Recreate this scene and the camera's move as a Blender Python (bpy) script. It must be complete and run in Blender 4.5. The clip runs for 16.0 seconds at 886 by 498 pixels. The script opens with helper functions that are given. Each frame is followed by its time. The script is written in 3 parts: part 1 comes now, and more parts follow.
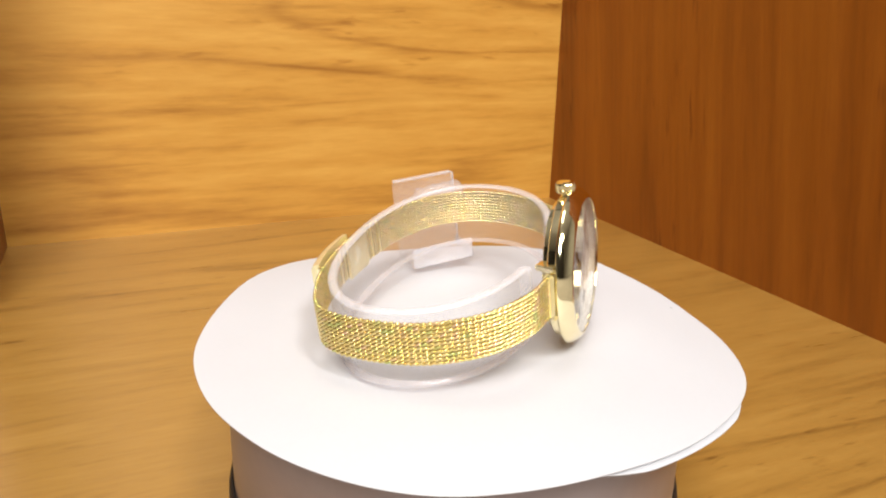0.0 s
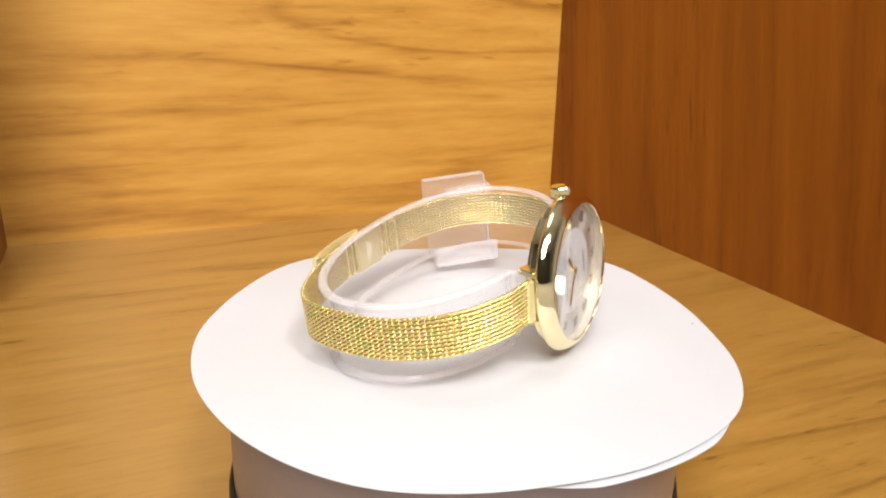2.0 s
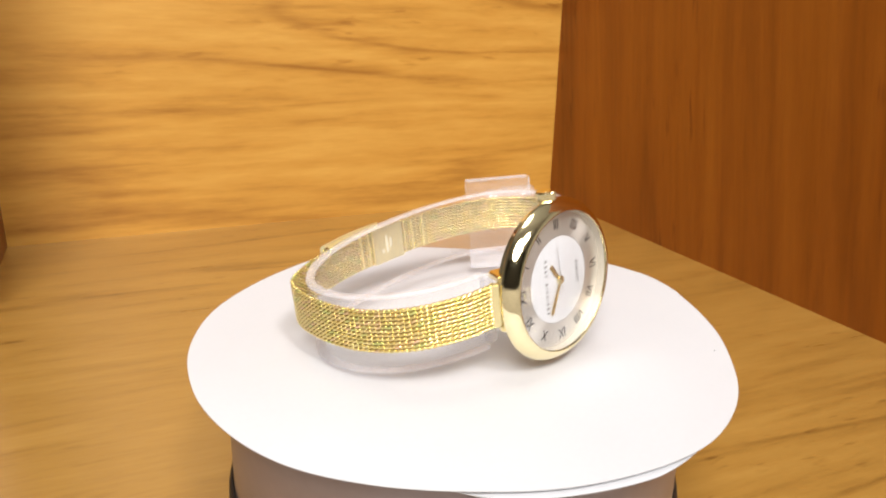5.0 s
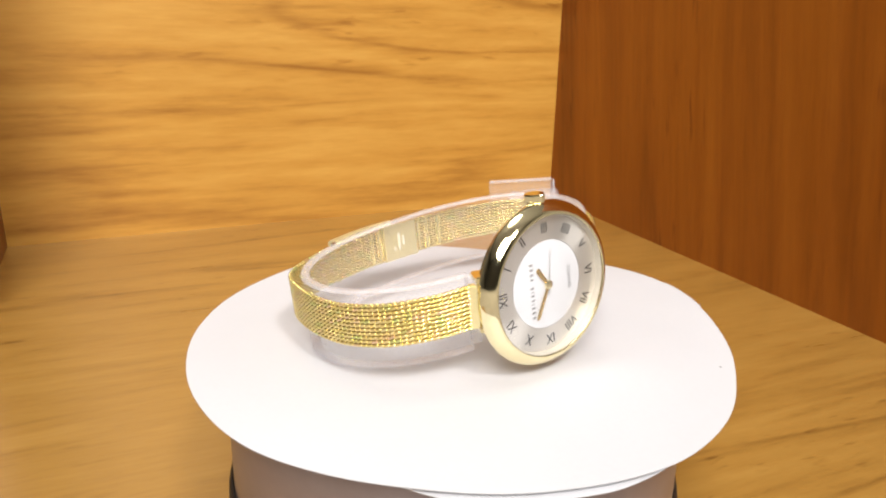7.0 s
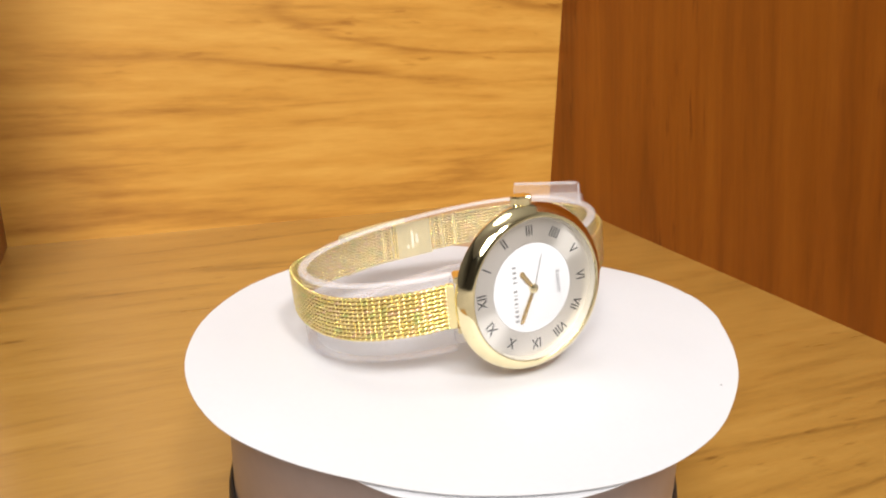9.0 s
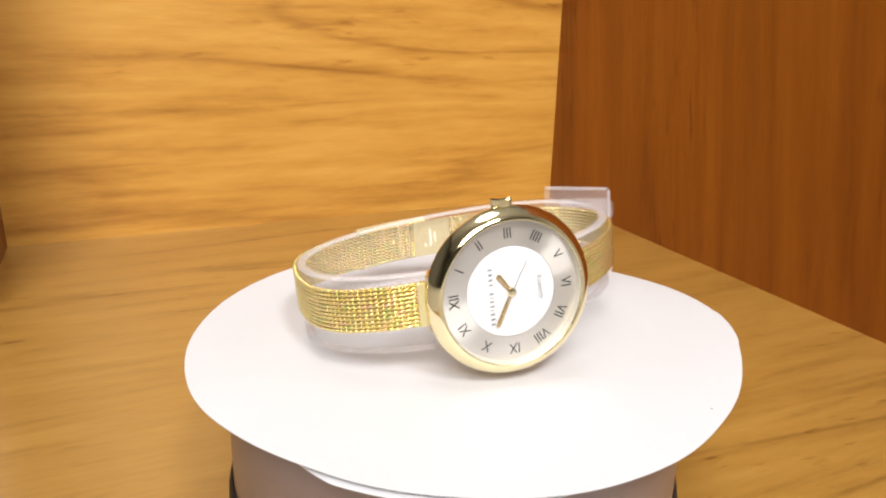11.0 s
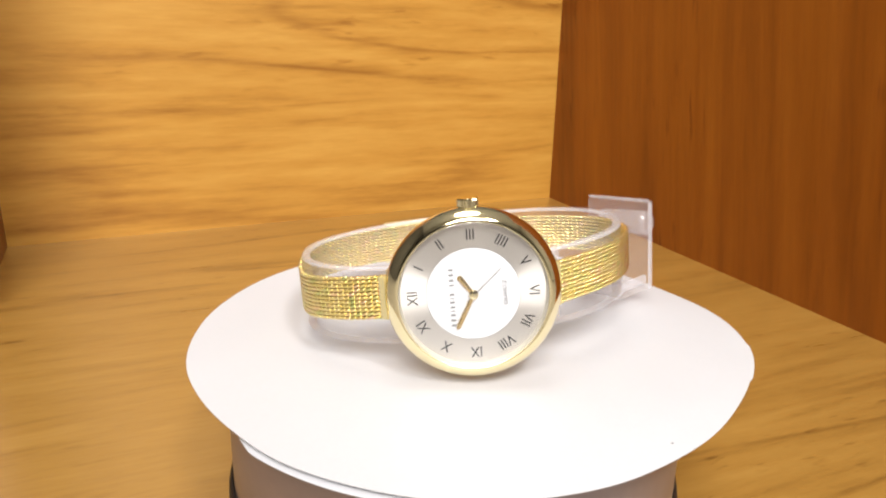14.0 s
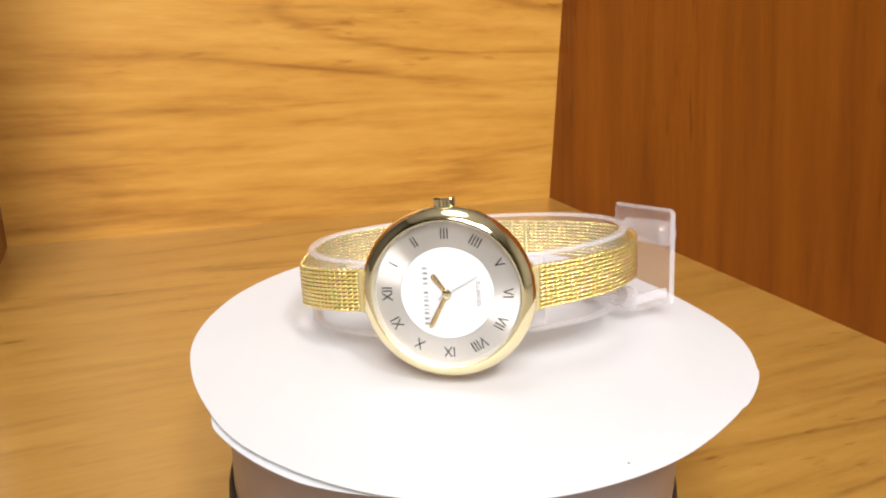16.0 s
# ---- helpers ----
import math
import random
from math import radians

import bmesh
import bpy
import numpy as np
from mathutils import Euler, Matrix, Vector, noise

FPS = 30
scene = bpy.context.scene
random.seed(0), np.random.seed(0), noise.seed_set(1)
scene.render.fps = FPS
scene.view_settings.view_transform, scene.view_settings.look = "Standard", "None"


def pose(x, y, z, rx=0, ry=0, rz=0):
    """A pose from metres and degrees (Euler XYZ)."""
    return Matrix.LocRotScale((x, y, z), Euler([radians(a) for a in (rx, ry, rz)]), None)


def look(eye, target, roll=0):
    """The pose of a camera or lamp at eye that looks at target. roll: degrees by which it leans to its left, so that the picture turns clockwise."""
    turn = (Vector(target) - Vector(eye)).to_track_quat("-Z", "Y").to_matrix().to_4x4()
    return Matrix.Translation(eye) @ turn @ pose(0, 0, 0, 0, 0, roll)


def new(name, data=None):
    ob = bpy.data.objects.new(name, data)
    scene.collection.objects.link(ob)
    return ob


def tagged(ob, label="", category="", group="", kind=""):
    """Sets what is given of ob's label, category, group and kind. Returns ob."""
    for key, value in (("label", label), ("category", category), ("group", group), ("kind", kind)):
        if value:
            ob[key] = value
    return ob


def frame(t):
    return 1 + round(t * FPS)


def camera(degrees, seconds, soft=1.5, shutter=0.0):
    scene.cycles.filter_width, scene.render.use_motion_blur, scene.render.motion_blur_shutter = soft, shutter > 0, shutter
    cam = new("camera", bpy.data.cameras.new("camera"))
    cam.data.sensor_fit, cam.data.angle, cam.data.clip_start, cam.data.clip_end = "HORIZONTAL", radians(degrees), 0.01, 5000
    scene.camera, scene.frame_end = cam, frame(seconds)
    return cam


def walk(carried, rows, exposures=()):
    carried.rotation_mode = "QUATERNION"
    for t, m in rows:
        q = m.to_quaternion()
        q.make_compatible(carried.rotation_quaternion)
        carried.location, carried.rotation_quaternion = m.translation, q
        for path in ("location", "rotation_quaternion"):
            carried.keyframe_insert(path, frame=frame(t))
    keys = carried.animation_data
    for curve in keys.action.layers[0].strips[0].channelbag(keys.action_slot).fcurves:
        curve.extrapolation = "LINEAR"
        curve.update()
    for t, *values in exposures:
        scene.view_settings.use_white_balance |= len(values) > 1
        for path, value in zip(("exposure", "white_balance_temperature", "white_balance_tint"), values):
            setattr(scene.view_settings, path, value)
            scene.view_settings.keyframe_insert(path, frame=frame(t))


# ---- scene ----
# The camera stands still on a tripod in front of the shelf; z = 0 is the shelf's floor.
PAPER = 0.048                                   # height of the paper's top
cam = camera(62.04, 16.0, soft=2.1)
EYE = (0.0, -0.16613, PAPER + 0.0740)
YAW, PITCH, ROLL = radians(-1.28), radians(17.93), 1.225
AIM = (EYE[0] + math.sin(YAW) * math.cos(PITCH), EYE[1] + math.cos(YAW) * math.cos(PITCH), EYE[2] - math.sin(PITCH))
STAND = look(EYE, AIM, ROLL)
walk(cam, [(0.0, STAND), (16.0, STAND)])

# ---- light ----
scene.view_settings.exposure = 0.0
world = bpy.data.worlds.new("room_air")
scene.world = world
world.use_nodes = True
world.node_tree.nodes["Background"].inputs[0].default_value = (0.9, 0.85, 0.8, 1)
world.node_tree.nodes["Background"].inputs[1].default_value = 0.05


def area_lamp(name, eye, target, size, watts, colour):
    data = bpy.data.lights.new(name, "AREA")
    data.shape, data.size, data.energy, data.color = "DISK", size, watts, colour
    ob = new(name, data)
    ob.matrix_world = look(eye, target)
    return ob


area_lamp("desk_lamp_light", (0.36, -0.77, 1.08), (-0.05, 0, 0.05), 0.24, 10.0, (1.0, 0.975, 0.95))
area_lamp("ceiling_lamp_light", (-0.1, -0.05, 1.6), (-0.05, 0.05, 0), 0.6, 5.5, (1.0, 0.975, 0.95))
# added broad fill from the front, no known source; balances panels and softens shadows
area_lamp("room_fill_light", (-0.02, -1.12, 1.10), (-0.02, 0.15, 0.05), 0.7, 27.5, (1.0, 0.975, 0.95))


# ---- materials ----
def nodes_of(name):
    m = bpy.data.materials.new(name)
    m.use_nodes = True
    return m, m.node_tree.nodes, m.node_tree.links, m.node_tree.nodes["Principled BSDF"]


def surface(name, colour, rough=0.5, metal=0.0, vary=0.08, grain=400.0, bump=0.0, stretch=(1, 1, 1), coat=0.0):
    """A plain surface with variation at two scales and a fine relief."""
    m, n, l, b = nodes_of(name)
    co = n.new("ShaderNodeTexCoord")
    mp = n.new("ShaderNodeMapping")
    mp.inputs["Scale"].default_value = stretch
    l.new(co.outputs["Object"], mp.inputs[0])
    fine, wide = n.new("ShaderNodeTexNoise"), n.new("ShaderNodeTexNoise")
    fine.inputs["Scale"].default_value, wide.inputs["Scale"].default_value = grain, grain / 12
    fine.inputs["Detail"].default_value, wide.inputs["Detail"].default_value = 4, 3
    for q in (fine, wide):
        l.new(mp.outputs[0], q.inputs["Vector"])
    add = n.new("ShaderNodeMath")
    add.operation = "ADD"
    l.new(fine.outputs[0], add.inputs[0])
    l.new(wide.outputs[0], add.inputs[1])
    ramp = n.new("ShaderNodeMapRange")
    ramp.inputs[1].default_value, ramp.inputs[2].default_value = 0.6, 1.4
    ramp.inputs[3].default_value, ramp.inputs[4].default_value = 1 - vary, 1 + vary
    l.new(add.outputs[0], ramp.inputs[0])
    hsv = n.new("ShaderNodeHueSaturation")
    hsv.inputs["Color"].default_value = (*colour, 1)
    l.new(ramp.outputs[0], hsv.inputs["Value"])
    l.new(hsv.outputs[0], b.inputs["Base Color"])
    rr = n.new("ShaderNodeMath")
    rr.operation = "MULTIPLY"
    rr.inputs[1].default_value = rough
    l.new(ramp.outputs[0], rr.inputs[0])
    l.new(rr.outputs[0], b.inputs["Roughness"])
    b.inputs["Metallic"].default_value = metal
    b.inputs["Coat Weight"].default_value = coat
    if bump:
        bp = n.new("ShaderNodeBump")
        bp.inputs["Strength"].default_value, bp.inputs["Distance"].default_value = 0.5, bump
        l.new(fine.outputs[0], bp.inputs["Height"])
        l.new(bp.outputs[0], b.inputs["Normal"])
    return m


def wood(name, dark, mid, light, along, rough=0.42, rings=7.0, turn=-25.3, streak=0.4, contour=0.2, lines=0.35, pores=0.5, lean=0.0, coat=0.0):
    """Veneer: thin growth lines that follow a slow field, soft bands, fibre and short pores. along: how the noise is drawn out, per metre."""
    m, n, l, b = nodes_of(name)

    def maths(op, a, c, third=None):
        q = n.new("ShaderNodeMath")
        q.operation = op
        for k, v in enumerate((a, c, third)):
            if v is None:
                continue
            if isinstance(v, (int, float)):
                q.inputs[k].default_value = v
            else:
                l.new(v, q.inputs[k])
        return q.outputs[0]

    def mapped(source, turned_by=(0, 0, 0), scaled=(1, 1, 1)):
        q = n.new("ShaderNodeMapping")
        q.inputs["Rotation"].default_value = [radians(v) for v in turned_by]
        q.inputs["Scale"].default_value = scaled
        l.new(source, q.inputs[0])
        return q.outputs[0]

    def noisy(scale, detail, source, distort=0.0, rougher=0.5):
        q = n.new("ShaderNodeTexNoise")
        q.inputs["Scale"].default_value, q.inputs["Detail"].default_value = scale, detail
        q.inputs["Distortion"].default_value, q.inputs["Roughness"].default_value = distort, rougher
        l.new(source, q.inputs["Vector"])
        return q.outputs[0]

    def smooth(value, low, high, out0, out1):
        q = n.new("ShaderNodeMapRange")
        q.interpolation_type = "SMOOTHSTEP"
        for k, v in enumerate((low, high, out0, out1), 1):
            q.inputs[k].default_value = v
        l.new(value, q.inputs[0])
        return q.outputs[0]

    co = n.new("ShaderNodeTexCoord")
    straight = mapped(mapped(co.outputs["Object"], (0, 0, turn)), (lean, 0, 0))
    drawn = mapped(straight, scaled=along)
    fine = mapped(straight, scaled=tuple(v * (2.2 if v < 10 else 1.0) for v in along))
    field = noisy(0.8, 2.5, drawn, 0.3, 0.42)
    ring = maths("MULTIPLY", maths("PINGPONG", maths("MULTIPLY", field, rings), 0.5), 2.0)
    patch = smooth(noisy(0.9, 1.5, mapped(drawn, scaled=(1.7, 0.8, 0.8))), 0.42, 0.62, 0.12, 1.0)
    line = maths("MULTIPLY", smooth(ring, 0.0, 0.24, 1.0, 0.0), patch)
    band = noisy(4.4, 4.0, drawn, 0.15, 0.6)
    fibre = noisy(17.0, 4.0, fine, 0.0, 0.65)
    dash = smooth(noisy(11.0, 2.0, fine), 0.60, 0.78, 0.0, 1.0)
    tone = maths("MULTIPLY_ADD", maths("SUBTRACT", band, 0.5), streak * 2.2, 0.5)
    tone = maths("MULTIPLY_ADD", maths("SUBTRACT", ring, 0.5), contour, tone)
    slim = noisy(9.5, 3.0, drawn, 0.1, 0.6)
    tone = maths("MULTIPLY_ADD", maths("SUBTRACT", slim, 0.5), streak * 1.1, tone)
    tone = maths("MULTIPLY_ADD", maths("SUBTRACT", fibre, 0.5), 0.26, tone)
    tone = maths("MULTIPLY_ADD", line, -lines, tone)
    tone = maths("MULTIPLY_ADD", maths("MULTIPLY", dash, patch), -pores, tone)
    ramp = n.new("ShaderNodeValToRGB")
    e = ramp.color_ramp.elements
    e[0].position, e[0].color = 0.05, (*dark, 1)
    e[1].position, e[1].color = 0.85, (*light, 1)
    ramp.color_ramp.elements.new(0.48).color = (*mid, 1)
    l.new(tone, ramp.inputs[0])
    l.new(ramp.outputs[0], b.inputs["Base Color"])
    l.new(maths("MULTIPLY_ADD", band, 0.15, rough - 0.07), b.inputs["Roughness"])
    b.inputs["Coat Weight"].default_value, b.inputs["Coat Roughness"].default_value = coat, 0.24
    b.inputs["Coat IOR"].default_value = 1.75
    bp = n.new("ShaderNodeBump")
    bp.inputs["Strength"].default_value, bp.inputs["Distance"].default_value = 0.25, 0.0004
    l.new(fibre, bp.inputs["Height"])
    l.new(bp.outputs[0], b.inputs["Normal"])
    return m


def clear_plastic(name, body=0.3, tint=(0.985, 0.98, 0.98), rough=0.12, gloss=0.6, base=0.03):
    """Clear, slightly cloudy plastic: mostly see-through, with a milky body and a gloss that grows at grazing angles."""
    m, n, l, b = nodes_of(name)
    b.inputs["Base Color"].default_value = (*tint, 1)
    b.inputs["Roughness"].default_value = 0.35
    see = n.new("ShaderNodeBsdfTransparent")
    see.inputs[0].default_value = (*tint, 1)
    mix = n.new("ShaderNodeMixShader")
    no = n.new("ShaderNodeTexNoise")
    no.inputs["Scale"].default_value = 120
    mr = n.new("ShaderNodeMapRange")
    mr.inputs[3].default_value, mr.inputs[4].default_value = body * 0.7, body * 1.3
    l.new(no.outputs[0], mr.inputs[0])
    l.new(mr.outputs[0], mix.inputs[0])
    l.new(see.outputs[0], mix.inputs[1])
    l.new(b.outputs[0], mix.inputs[2])
    shine = n.new("ShaderNodeBsdfGlossy")
    shine.inputs["Roughness"].default_value = rough
    fr = n.new("ShaderNodeLayerWeight")
    fr.inputs["Blend"].default_value = 0.5
    steep = n.new("ShaderNodeMath")
    steep.operation = "POWER"
    steep.inputs[1].default_value = 4.0
    l.new(fr.outputs["Facing"], steep.inputs[0])
    k = n.new("ShaderNodeMath")
    k.operation = "MULTIPLY_ADD"
    k.inputs[1].default_value, k.inputs[2].default_value = gloss, base
    l.new(steep.outputs[0], k.inputs[0])
    top = n.new("ShaderNodeMixShader")
    l.new(k.outputs[0], top.inputs[0])
    l.new(mix.outputs[0], top.inputs[1])
    l.new(shine.outputs[0], top.inputs[2])
    l.new(top.outputs[0], n["Material Output"].inputs[0])
    return m


OAK = wood("oak_veneer", (0.295, 0.118, 0.014), (0.53, 0.262, 0.042), (0.63, 0.345, 0.068), (2.0, 21, 21), rings=10.0, lines=0.17, contour=0.2, streak=0.46, pores=0.25)
OAK_FLOOR = wood("oak_shelf_floor", (0.165, 0.077, 0.0135), (0.352, 0.187, 0.037), (0.437, 0.247, 0.056), (3.0, 26, 26), rough=0.3, rings=5.0, contour=0.12, streak=0.34, lines=0.24, pores=0.4, coat=1.0)
TEAK = wood("reddish_side_veneer", (0.125, 0.028, 0.0014), (0.235, 0.064, 0.0034), (0.32, 0.10, 0.006), (24, 24, 1.3), rough=0.36, rings=4.0, contour=0.15, streak=0.25, lines=0.18, pores=0.4, lean=9.0)
PAINT = surface("matt_wall_paint", (0.13, 0.12, 0.11), 0.8, vary=0.04, grain=60, bump=0.0005)
# pale only so that the bezel's right side has something bright to reflect
REFLECTION_PALE = surface("pale_wall_for_reflections", (0.55, 0.52, 0.47), 0.8, vary=0.04, grain=60, bump=0.0005)
CEILING_PAINT = surface("white_ceiling_paint", (0.8, 0.79, 0.77), 0.85, vary=0.03, grain=60, bump=0.0005)
# mid grey, chosen to throw light up onto the ceiling
BOUNCE_GREY = surface("grey_bounce_floor", (0.30, 0.27, 0.24), 0.95, vary=0.2, grain=200, bump=0.002)
PAPERWHITE = surface("white_card", (0.597, 0.594, 0.612), 0.5, vary=0.015, grain=900, bump=0.00004)
GOLD = surface("polished_pale_gold", (0.96, 0.85, 0.53), 0.08, 1.0, vary=0.05, grain=700)
GOLD_SOFT = surface("brushed_pale_gold", (0.97, 0.84, 0.45), 0.34, 0.75, vary=0.08, grain=900)
GOLD_PALE = surface("pale_champagne_metal", (0.62, 0.575, 0.48), 0.5, 0.3, vary=0.03, grain=900)
# near-black gold: the shade between the strap's beads, put into the colour
GOLD_GAP_SHADE = surface("gold_gap_shade", (0.18, 0.105, 0.025), 0.4, 0.9, vary=0.1, grain=900)
GOLD_HAND = surface("dark_gold_hand", (0.76, 0.55, 0.26), 0.24, 0.9, vary=0.05, grain=900)
STEEL = surface("grey_steel_hand", (0.34, 0.32, 0.30), 0.4, 0.6, vary=0.05, grain=900)
FROST = surface("frosted_stamping", (0.95, 0.90, 0.70), 0.6, 0.2, vary=0.05, grain=900)
CLASPGOLD = surface("satin_pale_gold_clasp", (0.93, 0.83, 0.50), 0.42, 0.7, vary=0.05, grain=900)
INK = surface("black_numeral_ink", (0.022, 0.021, 0.02), 0.4, vary=0.2, grain=1500)
INK_GREY = surface("grey_printing_ink", (0.10, 0.10, 0.105), 0.5, vary=0.1, grain=1500)
INK_PALE = surface("pale_grey_printing_ink", (0.22, 0.22, 0.225), 0.5, vary=0.1, grain=1500)
DIALWHITE = surface("white_dial_lacquer", (0.76, 0.76, 0.785), 0.35, vary=0.01, grain=900, coat=0.3)
SILVER_BODY = surface("silver_turntable_plastic", (0.37, 0.305, 0.295), 0.34, 0.65, vary=0.05, grain=300)
BLACK = surface("black_rubber", (0.012, 0.011, 0.011), 0.5, vary=0.2, grain=300)
CUFF = clear_plastic("clear_cuff_plastic", 0.05, (0.995, 0.992, 1.0), gloss=0.35, base=0.02)
CUFF_PLATE = clear_plastic("clear_support_plastic", 0.10, (0.995, 0.99, 0.99), gloss=0.35, base=0.02)
CUFF_LOW = clear_plastic("less_cloudy_cuff_edge", 0.14, (0.99, 0.985, 1.0), gloss=0.4)
CUFF_EDGE = clear_plastic("cloudy_cuff_edge", 0.24, (0.99, 0.985, 1.0), gloss=0.5)
CRYSTAL = clear_plastic("watch_crystal_glass", 0.0, (0.995, 0.995, 0.995), 0.04, 0.65, 0.06)


def sunray_metal():
    """Silver dial ring, brushed radially so that its shine fans out from the middle."""
    m, n, l, b = nodes_of("sunray_silver_dial")
    b.inputs["Base Color"].default_value = (0.88, 0.84, 0.79, 1)
    b.inputs["Metallic"].default_value, b.inputs["Roughness"].default_value = 0.85, 0.33
    b.inputs["Anisotropic"].default_value, b.inputs["Anisotropic Rotation"].default_value = 0.95, 0.0
    tan = n.new("ShaderNodeTangent")
    tan.direction_type, tan.axis = "RADIAL", "Y"
    l.new(tan.outputs[0], b.inputs["Tangent"])
    return m


SUNRAY = sunray_metal()


def mesh_gold():
    """Gold wire; each bead of the weave differs a little in tone, with moire shimmer painted in as tints."""
    m, n, l, b = nodes_of("woven_gold_wire")
    geo = n.new("ShaderNodeNewGeometry")
    ramp = n.new("ShaderNodeValToRGB")
    # greenish and pinkish ends imitate iridescent shimmer; the wire itself is plain gold
    ramp.color_ramp.elements[0].color = (0.70, 0.76, 0.30, 1)
    ramp.color_ramp.elements[1].color = (1.0, 0.70, 0.46, 1)
    for at, tone in ((0.14, (0.86, 0.72, 0.26, 1)), (0.45, (0.97, 0.78, 0.31, 1)), (0.7, (1.0, 0.85, 0.41, 1)), (0.88, (0.96, 0.75, 0.31, 1))):
        ramp.color_ramp.elements.new(at).color = tone
    l.new(geo.outputs["Random Per Island"], ramp.inputs[0])
    l.new(ramp.outputs[0], b.inputs["Base Color"])
    b.inputs["Metallic"].default_value, b.inputs["Roughness"].default_value = 0.85, 0.26
    return m


MESHGOLD = mesh_gold()


# ---- building helpers ----
def finish(bm, name, material, smooth=False):
    bmesh.ops.recalc_face_normals(bm, faces=bm.faces)
    me = bpy.data.meshes.new(name)
    bm.to_mesh(me)
    bm.free()
    me.materials.append(material)
    if smooth:
        me.polygons.foreach_set("use_smooth", [True] * len(me.polygons))
        me.set_sharp_from_angle(angle=radians(38))
    return me


def part(name, bm, material, parent=None, label="", smooth=False):
    ob = new(name, finish(bm, name, material, smooth))
    ob.parent = parent
    return tagged(ob, label)


def box(x0, x1, y0, y1, z0, z1, bevel=0.0):
    b = bmesh.new()
    bmesh.ops.create_cube(b, size=1)
    for v in b.verts:
        v.co = Vector(((x0 + x1) / 2 + v.co.x * (x1 - x0), (y0 + y1) / 2 + v.co.y * (y1 - y0), (z0 + z1) / 2 + v.co.z * (z1 - z0)))
    if bevel:
        bmesh.ops.bevel(b, geom=b.edges, offset=bevel, segments=2, affect="EDGES")
    return b


def turned(profile, steps=96, axis="Z"):
    """A solid of revolution from (radius, height) pairs; axis Y turns it to face along -y."""
    b = bmesh.new()
    rings = []
    for r, h in profile:
        if r < 1e-7:
            rings.append([b.verts.new((0, 0, h))])
        else:
            rings.append([b.verts.new((r * math.cos(2 * math.pi * i / steps), r * math.sin(2 * math.pi * i / steps), h)) for i in range(steps)])
    for a, c in zip(rings, rings[1:]):
        for i in range(steps):
            j = (i + 1) % steps
            if len(a) == 1 and len(c) == 1:
                continue
            if len(a) == 1:
                b.faces.new((a[0], c[i], c[j]))
            elif len(c) == 1:
                b.faces.new((a[i], a[j], c[0]))
            else:
                b.faces.new((a[i], a[j], c[j], c[i]))
    if axis == "Y":
        bmesh.ops.transform(b, matrix=Matrix(((1, 0, 0, 0), (0, 0, -1, 0), (0, 1, 0, 0), (0, 0, 0, 1))), verts=b.verts)
    return b


def swept(path, section, closed=False):
    """Carry a section of (outwards, up) pairs along a path of (point, outward normal) pairs; up is z."""
    b = bmesh.new()
    rings = [[b.verts.new((p[0] + o[0] * s, p[1] + o[1] * s, p[2] + u)) for s, u in section] for p, o in path]
    n = len(section)
    pairs = list(zip(rings, rings[1:])) + ([(rings[-1], rings[0])] if closed else [])
    for a, c in pairs:
        for i in range(n):
            b.faces.new((a[i], a[(i + 1) % n], c[(i + 1) % n], c[i]))
    if not closed:
        b.faces.new(rings[0])
        b.faces.new(rings[-1])
    return b


def placed(b, m):
    bmesh.ops.transform(b, matrix=m, verts=b.verts)
    return b


def joined(*bms):
    out = bmesh.new()
    for b in bms:
        me = bpy.data.meshes.new("piece")
        b.to_mesh(me)
        b.free()
        out.from_mesh(me)
        bpy.data.meshes.remove(me)
    return out


# ---- the shelf compartment and the room round it ----
# CORNER is where the back and the side panel meet the floor; AX runs along the back panel, AY into the depth.
TURN = 25.3
CORNER = Vector((0.062, 0.334, 0))
SHELF = Matrix.Translation(CORNER) @ pose(0, 0, 0, 0, 0, TURN)
WIDTH, DEPTH, HIGH, THICK = 0.329, 0.372, 0.36, 0.018


def structure(name, bm, material, label, category):
    return tagged(new(name, finish(bm, name, material)), label, category, kind="structure")


structure("floor", placed(box(-WIDTH - THICK - 0.002, THICK + 0.002, -DEPTH, THICK + 0.002, -0.02, 0.0, 0.0008), SHELF), OAK_FLOOR,
          "honey-coloured oak veneer shelf floor with long grain", "shelf floor")
structure("wall_back", placed(box(-WIDTH - 0.004, 0.004, 0.0, THICK - 0.002, -0.006, HIGH - 0.002), SHELF), OAK,
          "honey-coloured oak veneer back panel with wavy grain", "wall panel")
structure("wall_side", placed(box(0.0, THICK, -DEPTH + 0.003, THICK, -0.006, HIGH), SHELF), TEAK,
          "darker reddish-brown veneer side panel with upright grain", "wall panel")
structure("wall_side", placed(box(-WIDTH - THICK, -WIDTH, -0.10, THICK, -0.006, HIGH), SHELF), TEAK,
          "dark reddish-brown veneer side panel of the shelf", "wall panel")
ROOM_X, ROOM_Y0, ROOM_Y1, ROOM_Z0, ROOM_Z1 = 1.6, -2.2, 0.75, -0.0202, 1.68
# made-up ground below the shelf; it closes the room and bounces light
structure("room_floor", box(-ROOM_X, ROOM_X, ROOM_Y0, ROOM_Y1, ROOM_Z0 - 0.1, ROOM_Z0), BOUNCE_GREY, "unseen grey surface under the shelf, added to bounce light upwards", "floor")
structure("ceiling", box(-ROOM_X, ROOM_X, ROOM_Y0, ROOM_Y1, ROOM_Z1, ROOM_Z1 + 0.1), CEILING_PAINT, "plain painted room ceiling", "ceiling")
